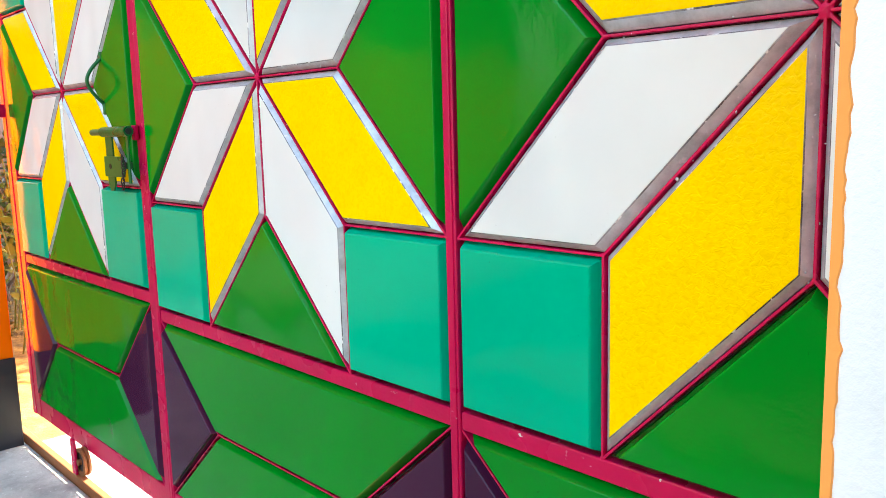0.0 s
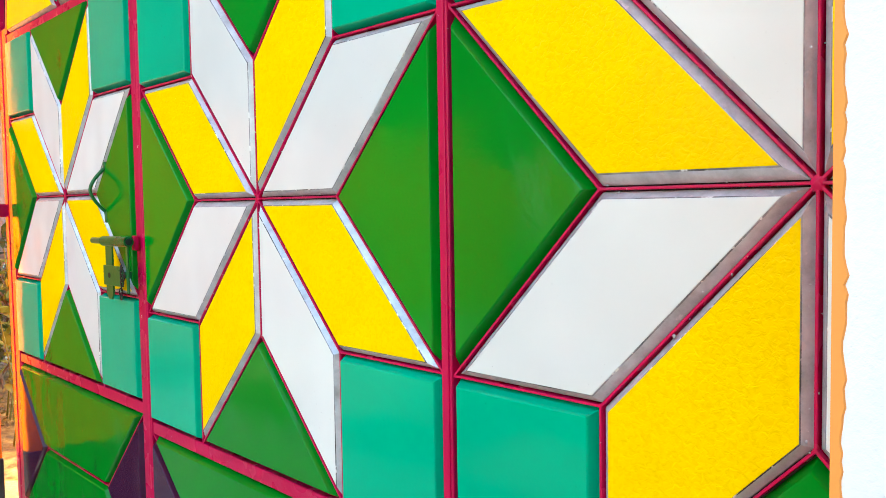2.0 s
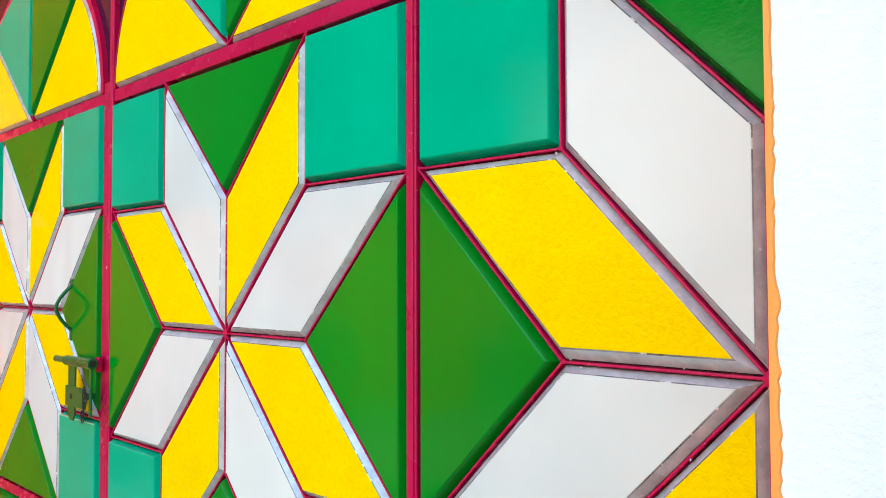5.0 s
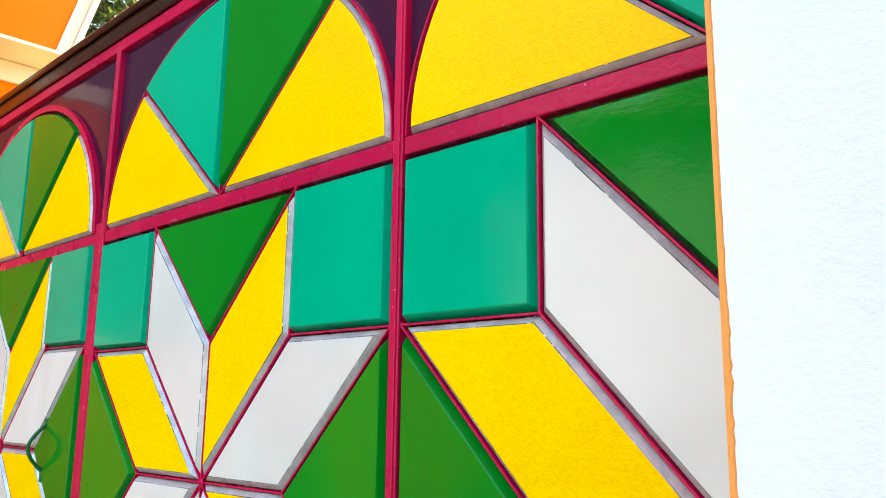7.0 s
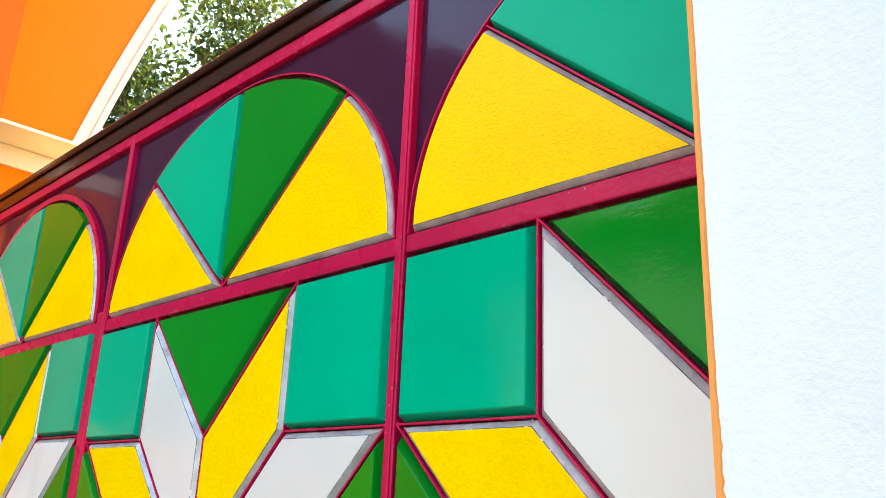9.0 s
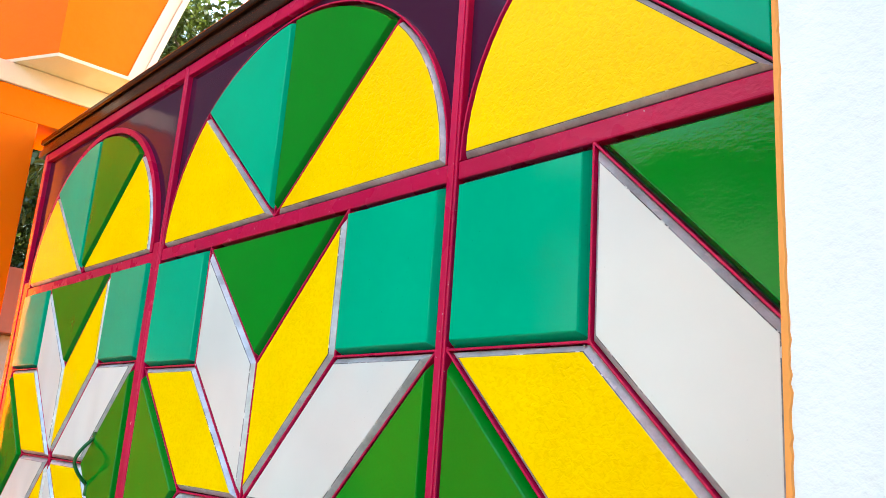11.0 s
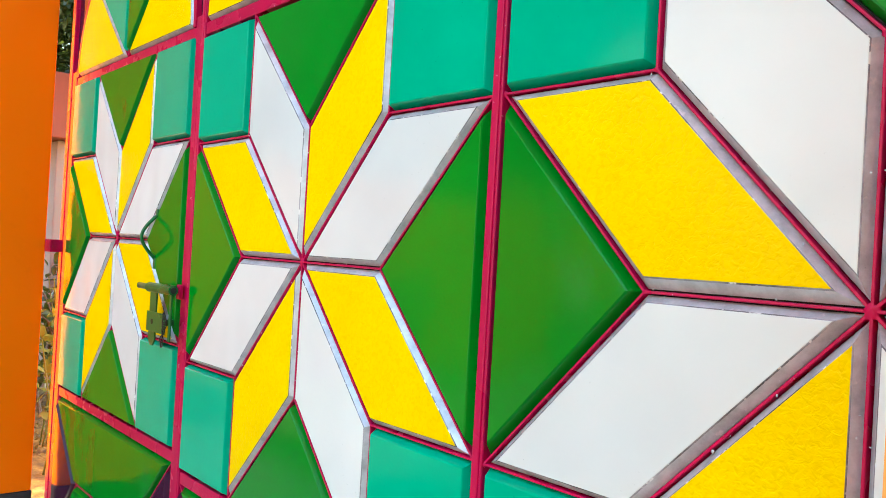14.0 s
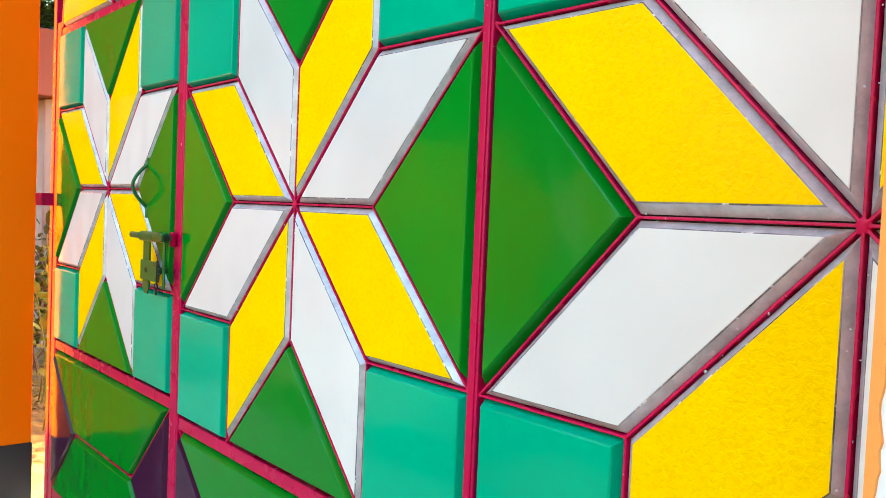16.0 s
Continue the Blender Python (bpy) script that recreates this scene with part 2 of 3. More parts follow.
def tray(poly, w=BEVEL_W, raise_by=RAISE, gap=GAP, base=-0.0005, uneven=0.12, wide=()):
    """A pressed steel panel: sloped borders up to a flat face that stands proud of the bars. Face: slot 0, borders: slot 1, worn edge of the face: slot 2.
    wide: (x, z, width) of borders that are broader than the rest."""
    poly = ccw([Vector(p) for p in poly])
    n = len(poly)
    ws = [w * TRAY_RNG.uniform(1 - uneven, 1 + uneven) for _ in poly]
    for x, z, k in wide:
        mids = [((poly[i] + poly[(i + 1) % n]) / 2 - Vector((x, z))).length for i in range(n)]
        ws[mids.index(min(mids))] = k
    bm = bmesh.new()
    rings = []
    for k, d, y in ((0, gap, 0.0125), (0, gap, base), (0.80, gap, -raise_by * 0.80), (0.93, gap, -raise_by * 0.95), (1.0, gap, -raise_by)):
        rings.append([bm.verts.new((p.x, y, p.y)) for p in inset_uneven(poly, [d + k * v for v in ws])])
    for k, (a, b) in enumerate(zip(rings, rings[1:])):
        for i in range(n):
            f = bm.faces.new((a[i], a[(i + 1) % n], b[(i + 1) % n], b[i]))
            f.material_index = (1, 1, 2, 0)[k]
    bm.faces.new(rings[-1]).material_index = 0
    bm.faces.new(rings[0]).material_index = 1
    return bm


# ---- setting: ground, walls, portal ----
bm = bmesh.new()
bmesh.ops.create_grid(bm, x_segments=2, y_segments=2, size=400)
bmesh.ops.translate(bm, vec=(0, 0, -0.03), verts=bm.verts)
tagged(finish("ground", bm, SAND), "sunlit sandy earth around the gate", "ground", kind="structure")
# dark slab out of view, added so the yard sends back less light
tagged(finish("lawn", box((-5.2, -7.0, -0.2), (6.0, -1.402, -0.01), 0.01), SOIL), "unseen dark soil added to dim light off the yard", "ground", kind="structure")
tagged(finish("pavement", box((-5.2, -1.4, -0.2), (6.0, -0.035, 0.0), 0.01), CONCRETE), "rough grey concrete paving inside the gate", "pavement", kind="structure")

tagged(finish("apron", box((-1.56, -0.010, -0.2), (1.75, 0.30, -0.006), 0.006), CONCRETE), "sunlit pale concrete strip under the gate", "pavement", kind="structure")

XL, XR, YF, YB = -1.55, 1.1775, -0.41, -0.05
ZTOP = 2.21
LOW = 0.3

pillar = thing("wall_west", "orange painted gate pillar with black skirting", "wall", kind="structure")
part("pillar_body", box((XL - 0.55, YF, LOW), (XL, YB, ZTOP), 0.004), ORANGE, pillar)
part("skirting", box((XL - 0.553, YF - 0.003, -0.02), (XL + 0.003, YB + 0.003, LOW), 0.003), SKIRT, pillar, "black painted skirting")
wall = thing("wall_west_run", "orange boundary wall beside the gate", "wall", kind="structure")
part("wall_body", box((-5.2, YF + 0.08, -0.02), (XL - 0.55, YB - 0.06, 2.0), 0.004), ORANGE, wall)

pillar = thing("wall_east", "white limewashed gate pillar with orange painted edge", "wall", kind="structure")
part("pillar_body", box((XR + 0.002, YF, -0.02), (XR + 0.75, YB, 3.5), 0.0), WALLWHITE, pillar)
part("reveal", box((XR - 0.001, YF + 0.0005, -0.02), (XR + 0.0018, YB, 3.5), 0.0), ORANGE, pillar, "orange painted reveal")
# the ragged lap of orange paint on the white face
bm = bmesh.new()
zs = [0.0 + 0.004 * i for i in range(int(3.5 / 0.004))]
left, right, front = [], [], []
for z in zs:
    w = 0.0018 + 0.0022 * min(1, max(0, (1.32 - z) / 0.25)) + 0.0012 * noise.noise((0.3, 0, z * 28)) + 0.0016 * noise.noise((7.7, 0, z * 75)) + 0.0014 * noise.noise((3.1, 0, z * 210))
    left.append(bm.verts.new((XR - 0.001, YF - 0.0016, z)))
    front.append(bm.verts.new((XR + max(0.0015, w) - 0.0006, YF - 0.0014, z)))
    right.append(bm.verts.new((XR + max(0.0022, w), YF + 0.0004, z)))
for i in range(len(zs) - 1):
    bm.faces.new((left[i], front[i], front[i + 1], left[i + 1]))
    bm.faces.new((front[i], right[i], right[i + 1], front[i + 1]))
part("paint_edge", bm, LAP, pillar, "ragged edge of orange paint")
wall = thing("wall_east_run", "white boundary wall beside the gate", "wall", kind="structure")
part("wall_body", box((XR + 0.75, YF + 0.08, -0.02), (6.0, YB - 0.06, 2.0), 0.004), WALLWHITE, wall)


def lean(z):
    """The far edge of the orange wall over the pillar, which leans out as it rises."""
    d = z - ZSPRING
    return 0.150 + 0.265 * d + 0.06 * d * d


def loft(rings):
    bm = bmesh.new()
    vs = [[bm.verts.new(p) for p in r] for r in rings]
    n = len(rings[0])
    for a, b in zip(vs, vs[1:]):
        for i in range(n):
            bm.faces.new((a[i], a[(i + 1) % n], b[(i + 1) % n], b[i]))
    bm.faces.new(vs[0])
    bm.faces.new(vs[-1])
    return bm


ZSPRING, XA, YK = 2.393, -1.372, -0.078
levels = [ZSPRING + 0.012 + 0.06 * i for i in range(25)]
portal = thing("wall_arch", "orange arch wall over the pillar with white rim", "arch", kind="structure")
part("arch_wall", loft([[(XA, YK, z), (XA, lean(z), z), (XA - 0.4, lean(z), z), (XA - 0.4, YK - 0.2, z)] for z in levels]), ORANGE, portal)
part("rim", loft([[(XA + 0.004, lean(z) + 0.0005, z), (XA + 0.004, lean(z) + 0.043, z), (XA - 0.4, lean(z) + 0.043, z), (XA - 0.4, lean(z) + 0.0005, z)] for z in levels]), TRIM, portal, "white painted arch rim")
part("rim_bead", loft([[(XA + 0.009, lean(z) + 0.0435, z), (XA + 0.009, lean(z) + 0.066, z), (XA - 0.4, lean(z) + 0.066, z), (XA - 0.4, lean(z) + 0.0435, z)] for z in levels]), TRIM, portal, "white painted bead")
plan = [(XA + 0.006, YK), (XA + 0.010, 0.22), (XA - 0.4, 0.22), (XA - 0.4, YK - 0.205)]
part("ledge", loft([[(x, y, z) for x, y in plan] for z in (ZSPRING, ZSPRING + 0.0115)]), TRIM, portal, "white painted ledge")
part("pier_head", box((XL - 0.3, YF, ZTOP), (XL - 0.001, 0.19, 2.3185), 0.003), ORANGE, portal)
part("moulding", box((XL - 0.3, YF, 2.319), (XL + 0.010, 0.20, ZSPRING - 0.001), 0.004), TRIM, portal, "white painted moulding")

# slab out of view, added to keep skylight off the arch wall
tagged(finish("ceiling_porch", box((-2.4, -1.3, 3.84), (1.1, 0.6, 3.98), 0.01), ORANGE), "unseen orange slab added to shade the arch wall and gate top", "ceiling", kind="structure")

# hidden wall, added to cut skylight on the arch and bounce orange back
tagged(finish("wall_east_outer", box((1.30, 0.08, -0.02), (1.9, 2.0, 3.83), 0.01), ORANGE), "unseen orange wall added to block sky and bounce orange light", "wall", kind="structure")

# the yard behind the camera; house and dull walls added to shape reflections
house = thing("house", "unseen grey house with terracotta roof, added to even out panel reflections", "house")
part("wall", box((-5.4, -10.5, -0.05), (5.9, -7.0, 4.6), 0.01), HOUSEGREY, house)
bm = bmesh.new()
prof = [(-11.1, 4.602), (-6.4, 4.602), (-6.4, 4.68), (-8.75, 5.9), (-11.1, 4.68)]
e0 = [bm.verts.new((-5.8, y, z)) for y, z in prof]
e1 = [bm.verts.new((6.3, y, z)) for y, z in prof]
bm.faces.new(e0)
bm.faces.new(e1)
for i in range(5):
    bm.faces.new((e0[i], e0[(i + 1) % 5], e1[(i + 1) % 5], e1[i]))
part("roof", bm, ROOF, house, "terracotta roof")
# unseen tall wall, added so the panels mirror it instead of bright sky
tagged(finish("wall_yard_west", box((-5.7, -6.995, -0.05), (-5.4, -0.3, 7.0), 0.01), DULL), "unseen tall brown wall added to darken panel reflections", "wall", kind="structure")
tagged(finish("wall_yard_low", box((-5.2, -7.0, -0.05), (-5.05, -0.6, 1.75), 0.01), ORANGE), "low orange yard wall", "wall", kind="structure")
# unseen dark wall, added to take the sky haze off the right-hand bevels
tagged(finish("wall_yard_east", box((6.0, -7.0, -0.05), (6.2, -0.3, 4.5), 0.01), DULL), "unseen brown wall added to darken bevel reflections", "wall", kind="structure")

# ---- the gate ----
ZC, HALF = 1.11, 0.5
BAR = 0.028
Z_LOW_BAR, Z_HIGH_BAR, Z_WICKET_BAR = 0.596, 1.624, 0.631
Z_BOT, Z_ARCH, Z_TOP = 0.160, 1.6385, 2.080
COLS = (-1.012, 0.0, 1.0)

gate = thing("sliding_gate", "crimson steel gate with star pattern of painted panels", "gate")
wicket = thing("wicket_door", "closed crimson wicket door with star panels in the gate", "door")


def strip_bar(p, q, parent, w=0.0034, y0=0.012, y1=-0.0020):
    """A thin flat bar between two nodes of the pattern."""
    a, b = Vector(p), Vector(q)
    d = b - a
    m = Matrix.Translation((a.x, 0, a.y)) @ Matrix.Rotation(-math.atan2(d.y, d.x), 4, "Y")
    bm = bmesh.new()
    add_box(bm, (0, y1, -w / 2), (d.length, y0, w / 2), 0.0009, m)
    part("lattice_bar", bm, CRIMSON, parent)


def panel(name, poly, paint, parent, **kw):
    edge = STEEL if paint in (YELLOW, WHITE) else paint
    if edge is STEEL:
        kw.setdefault("w", 0.0100)
        kw.setdefault("raise_by", 0.0068)
        kw.setdefault("gap", 0.0036)
        kw.setdefault("base", 0.004)
    else:
        # the painted panels sink into a deep groove beside the bars
        kw.setdefault("base", 0.011)
        kw.setdefault("gap", 0.0034)
        kw.setdefault("w", 0.0098)
    part(name, tray(poly, **kw), [paint, edge, WORN if edge is STEEL else paint], parent)


def star(xc, hw, parent, zc, hz):
    sx, sz = hw / 0.5, hz / 0.5

    def P(x, z):
        return (xc + x * sx, zc + z * sz)
    q, h = 0.25, 0.5
    for i in range(8):
        # tips and inner nodes, turning counter-clockwise from the right
        ring = [(q, 0), (q, q), (0, q), (-q, q), (-q, 0), (-q, -q), (0, -q), (q, -q)]
        tips = [(h, q), (q, h), (-q, h), (-h, q), (-h, -q), (-q, -h), (q, -h), (h, -q)]
        a, b = ring[i], ring[(i + 1) % 8]
        wide = [(xc - 0.12, zc, 0.0150)] if i == 3 and xc > 0.5 else [(xc - 0.12, zc - 0.12, 0.0118)] if i == 4 and xc > 0.5 else ()
        panel("rhombus_panel", [P(0, 0), P(*a), P(*tips[i]), P(*b)], WHITE if i % 2 == 0 else YELLOW, parent, wide=wide)
        strip_bar(P(0, 0), P(*a), parent)
        strip_bar(P(*a), P(*tips[i]), parent)
        strip_bar(P(*tips[i]), P(*b), parent)
    rng = random.Random(int(xc * 100) + 7)
    for p in ring + tips:
        x, z = P(*p)
        bm = bmesh.new()
        bmesh.ops.create_icosphere(bm, subdivisions=1, radius=rng.uniform(0.0030, 0.0048), matrix=Matrix.Translation((x + rng.uniform(-.001, .001), 0.0, z)) @ Matrix.Diagonal((rng.uniform(0.8, 1.4), 0.6, rng.uniform(0.8, 1.3), 1)))
        part("weld_bead", bm, CRIMSON, parent, "", True)
    for u in (-1, 1):
        for v in (-1, 1):
            panel("square_panel", [P(u * q, v * q), P(u * h, v * q), P(u * h, v * h), P(u * q, v * h)], TEAL, parent)
        panel("triangle_panel", [P(u * h, -q), P(u * h, q), P(u * q, 0)], GREEN, parent)
        panel("triangle_panel", [P(-q, u * h), P(q, u * h), P(0, u * q)], GREEN, parent)
    bm = bmesh.new()
    bmesh.ops.create_icosphere(bm, subdivisions=3, radius=0.0085, matrix=Matrix.Translation((xc, 0.0, zc)) @ Matrix.Diagonal((1.0, 0.42, 1.0, 1)))
    for v in bm.verts:
        d = Vector((v.co.x - xc, 0, v.co.z - zc))
        a = math.atan2(d.z, d.x)
        k = 0.82 + 0.22 * max(0, math.cos(4 * a)) ** 2 + 0.22 * max(0, -math.cos(4 * a)) ** 2 + 0.35 * noise.noise(v.co * 160)
        v.co.x, v.co.z = xc + d.x * k, zc + d.z * k
        v.co.y += 0.0012 * noise.noise(v.co * 300)
    part("weld_boss", bm, CRIMSON, parent, "", True)


def lower_panel(x0, x1, parent, z_bar):
    zt, zb = z_bar - BAR / 2, Z_BOT
    zm = (zt + zb) / 2
    w = x1 - x0
    l, r = (x0 + 0.25 * w, zm), (x1 - 0.25 * w, zm)
    panel("trapezoid_panel", [(x0, zt), l, r, (x1, zt)], GREEN, parent)
    panel("trapezoid_panel", [(x0, zb), (x1, zb), r, l], GREEN, parent)
    panel("triangle_panel", [(x0, zt), (x0, zb), l], PURPLE, parent)
    panel("triangle_panel", [(x1, zt), r, (x1, zb)], PURPLE, parent)
    for a, b in (((x0, zt), l), ((x0, zb), l), (l, r), (r, (x1, zt)), (r, (x1, zb))):
        strip_bar(a, b, parent)


def arch_panels(xc, x0, x1, parent, rim_w, rx, rz):
    n = 9

    def A(k, s=1.0):
        t = math.pi * k / (4 * n)
        return (xc - s * rx * math.cos(t), Z_ARCH + s * rz * math.sin(t))
    for s, paint in enumerate((YELLOW, TEAL, GREEN, YELLOW)):
        panel("fan_panel", [(xc, Z_ARCH)] + [A(s * n + k) for k in range(n + 1)], paint, parent, w=0.0075)
        if s:
            strip_bar((xc, Z_ARCH), A(s * n), parent)
    # rim: a bent flat bar
    bm = bmesh.new()
    ring = []
    for k in range(4 * n + 1):
        t = math.pi * k / (4 * n)
        c, si = math.cos(t), math.sin(t)
        sec = []
        for g, y in ((0.001, 0.012), (0.001, -0.004), (rim_w, -0.004), (rim_w, 0.012)):
            sec.append(bm.verts.new((xc - (rx + g) * c, y, Z_ARCH + (rz + g) * si)))
        ring.append(sec)
    for a, b in zip(ring, ring[1:]):
        for i in range(4):
            bm.faces.new((a[i], a[(i + 1) % 4], b[(i + 1) % 4], b[i]))
    part("arch_rim", bm, CRIMSON, parent)
    for side in (0, 1):
        ks = range(0, 2 * n + 1) if side == 0 else range(2 * n, 4 * n + 1)
        arc = []
        for k in ks:
            t = math.pi * k / (4 * n)
            arc.append((xc - (rx + rim_w) * math.cos(t), min(Z_TOP - 0.006, Z_ARCH + (rz + rim_w) * math.sin(t))))
        corner = (x0, Z_TOP) if side == 0 else (x1, Z_TOP)
        foot = (x0, Z_ARCH) if side == 0 else (x1, Z_ARCH)
        pts = [foot] + arc + [(xc, Z_TOP), corner] if side == 0 else arc + [foot, corner, (xc, Z_TOP)]
        bm = bmesh.new()
        front = [bm.verts.new((x, 0.0085, z)) for x, z in pts]
        back = [bm.verts.new((x, 0.0115, z)) for x, z in pts]
        bm.faces.new(front)
        bm.faces.new(back)
        for i in range(len(pts)):
            bm.faces.new((front[i], front[(i + 1) % len(pts)], back[(i + 1) % len(pts)], back[i]))
        part("spandrel_panel", bm, PURPLE, parent)


for xc, parent, hw in zip(COLS, (wicket, gate, gate), (0.470, 0.4895, 0.4895)):
    x0, x1 = xc - hw, xc + hw
    wk = parent is wicket
    star(xc, hw, parent, 1.133 if wk else ZC, 0.488 if wk else 0.5)
    lower_panel(x0, x1, parent, Z_WICKET_BAR if wk else Z_LOW_BAR)
    arch_panels(xc, -1.529 if wk else x0, -0.5105 if wk else x1, parent, 0.017 if wk else 0.0042, hw - (0.019 if wk else 0.007), 0.404 if wk else 0.420)


def rail(lo, hi, parent, name="rail", mat=CRIMSON):
    part(name, box(lo, hi, 0.0025), mat, parent)


YP = -0.0055
# stiles and rails of the gate proper
rail((0.4895, YP, 0.10), (0.5040, 0.024, 2.110), gate, "stile")
rail((0.5046, YP + 0.0006, 0.10), (0.5105, 0.024, 2.110), gate, "stile_flat")
rail((-0.5095, YP, 0.10), (-0.4965, 0.024, 2.110), gate, "stile")
rail((-0.4959, YP + 0.0006, 0.10), (-0.4895, 0.024, 2.110), gate, "stile_flat")
rail((1.4895, YP, 0.10), (1.5105, 0.024, 2.110), gate, "stile")
rail((-1.562, YP, 0.10), (-1.530, 0.024, 2.110), gate, "stile")
for x0, x1 in ((-0.489, 0.489), (0.511, 1.489)):
    rail((x0, YP + 0.003, 0.10), (x1, 0.02, Z_BOT), gate)
    rail((x0, YP + 0.003, Z_LOW_BAR - BAR / 2), (x1, 0.02, Z_LOW_BAR + BAR / 2), gate)
    rail((x0, YP + 0.003, Z_HIGH_BAR - BAR / 2), (x1, 0.02, Z_HIGH_BAR + BAR / 2), gate)
rail((-1.5295, YP + 0.001, Z_TOP + 0.002), (-0.510, 0.022, 2.110), gate, "top_rail")
rail((-0.489, YP + 0.001, Z_TOP), (0.489, 0.022, 2.110), gate, "top_rail")
rail((0.511, YP + 0.001, Z_TOP), (1.489, 0.022, 2.110), gate, "top_rail")
# wicket frame
rail((-0.5415, YP + 0.002, 0.10), (-0.5125, 0.022, 1.66), wicket, "stile")
rail((-1.527, YP + 0.002, 0.10), (-1.483, 0.022, 1.66), wicket, "stile")
for z in (Z_WICKET_BAR, Z_HIGH_BAR):
    rail((-1.4825, YP + 0.004, z - BAR / 2), (-0.542, 0.018, z + BAR / 2), wicket)
rail((-1.4825, YP + 0.004, 0.10), (-0.542, 0.018, Z_BOT), wicket)

# added behind the panels to stop sun leaks, dark to shade the gaps
part("backing_sheet", box((-1.529, 0.0135, 0.12), (-0.511, 0.018, 2.10)), STEELSHADE, wicket, "backing sheet coloured dark to stand in for shade in the panel gaps")
part("backing_sheet", box((-0.489, 0.0135, 0.12), (0.489, 0.018, 2.10)), STEELSHADE, gate, "backing sheet coloured dark to stand in for shade in the panel gaps")
part("backing_sheet", box((0.511, 0.0135, 0.12), (1.489, 0.018, 2.10)), STEELSHADE, gate, "backing sheet coloured dark to stand in for shade in the panel gaps")

# droplets of silver paint and weld spatter along the seams
rng = random.Random(5)
bm = bmesh.new()
for xc in (0.0, 1.0):
    for _ in range(70):
        a, d = rng.choice((0, 45, 90, 135, 180, 225, 270, 315)), rng.uniform(0.02, 0.26)
        k = 1.0 if a % 90 == 0 else 1.38
        x, z = xc + d * k * math.cos(radians(a)), ZC + d * k * math.sin(radians(a))
        o = rng.choice((-1, 1)) * rng.uniform(0.0035, 0.008)
        x, z = x - o * math.sin(radians(a)), z + o * math.cos(radians(a))
        m = Matrix.Translation((x, -0.003, z)) @ Matrix.Diagonal((rng.uniform(0.6, 1.8), 0.5, rng.uniform(0.6, 1.8), 1))
        bmesh.ops.create_icosphere(bm, subdivisions=1, radius=rng.uniform(0.0006, 0.0014), matrix=m)
tagged(part("weld_spatter", bm, STEEL, gate, "tiny silver droplets", True), kind="stuff")

# hinge strap to the pillar
bm = box((-1.60, -0.052, 1.075), (-1.49, -0.044, 1.115), 0.001)
add_box(bm, (-1.505, -0.05, 1.075), (-1.497, -0.014, 1.115), 0.001)
part("hinge_strap", bm, CRIMSON, gate)

# guide beam above the gate
beam = thing("guide_beam", "dark brown steel guide beam above the gate", "beam")
part("channel", box((-1.62, -0.012, 2.1115), (1.75, 0.05, 2.138), 0.003), BROWN, beam)
part("lip", box((-1.62, -0.004, 2.1385), (1.75, 0.05, 2.158), 0.003), BROWN, beam)
part("cap", box((-1.62, -0.014, 2.1585), (1.75, 0.055, 2.178), 0.005), BROWN, beam)

# handle, bolt and hasp on the wicket
bm = bmesh.new()
n = 18
pts = []
for i in range(n + 1):
    u = 1 - 2 * i / n
    pts.append((-0.70, -0.006 - 0.040 * (1 - abs(u) ** 1.7), 1.141 + 0.056 * u))
add_sweep(bm, pts, 0.0044, 8)
add_box(bm, (-0.706, -0.013, 1.192), (-0.694, -0.002, 1.210), 0.003)
add_box(bm, (-0.706, -0.013, 1.062), (-0.694, -0.002, 1.090), 0.003)
part("pull_handle", bm, LATCHGREEN, wicket, "green bow pull handle", True)
bm = box((-0.585, -0.030, 1.012), (-0.552, -0.006, 1.030), 0.002)
bolt = part("slide_bolt", bm, LATCHGREEN, wicket, "green slide bolt with hasp")
bm = bmesh.new()
add_tube(bm, (-0.722, -0.035, 1.020), (-0.515, -0.035, 1.021), 0.0075)
bmesh.ops.create_uvsphere(bm, u_segments=10, v_segments=6, radius=0.0078, matrix=Matrix.Translation((-0.722, -0.035, 1.020)))
part("bolt_rod", bm, LATCHGREEN, bolt, "", True)
bm = bmesh.new()
add_tube(bm, (-0.655, -0.035, 1.020), (-0.508, -0.035, 1.021), 0.0118, n=16)
part("bolt_sleeve", bm, LATCHGREEN, bolt)
# black disc drawn for the shade inside the open sleeve
bm = bmesh.new()
add_tube(bm, (-0.5085, -0.035, 1.021), (-0.5065, -0.035, 1.021), 0.0075, n=14)
part("sleeve_bore", bm, SKIRT, bolt, "black disc standing in for the shaded open end")
bm = bmesh.new()
v = [(-0.645, 1.014), (-0.645, 0.897), (-0.632, 0.883), (-0.618, 0.883), (-0.606, 0.897), (-0.606, 1.014)]
f = [bm.verts.new((x, -0.036, z)) for x, z in v]
g = [bm.verts.new((x, -0.032, z)) for x, z in v]
bm.faces.new(f)
bm.faces.new(g)
for i in range(6):
    bm.faces.new((f[i], f[(i + 1) % 6], g[(i + 1) % 6], g[i]))
part("bolt_tongue", bm, LATCHGREEN, bolt)
bm = box((-0.648, -0.0415, 0.917), (-0.536, -0.0375, 0.964), 0.0018)
hasp = part("hasp", bm, LATCHGREEN, bolt)
# dark disc laid on the plate in place of a shaded hole
bm = bmesh.new()
add_tube(bm, (-0.610, -0.0425, 0.941), (-0.610, -0.0418, 0.941), 0.0065, n=14)
part("hasp_eye", bm, STEELSHADE, bolt, "dark disc standing in for the shaded eye hole")
part("hasp_post", box((-0.566, -0.0373, 0.935), (-0.556, -0.004, 0.950), 0.002), LATCHGREEN, bolt)
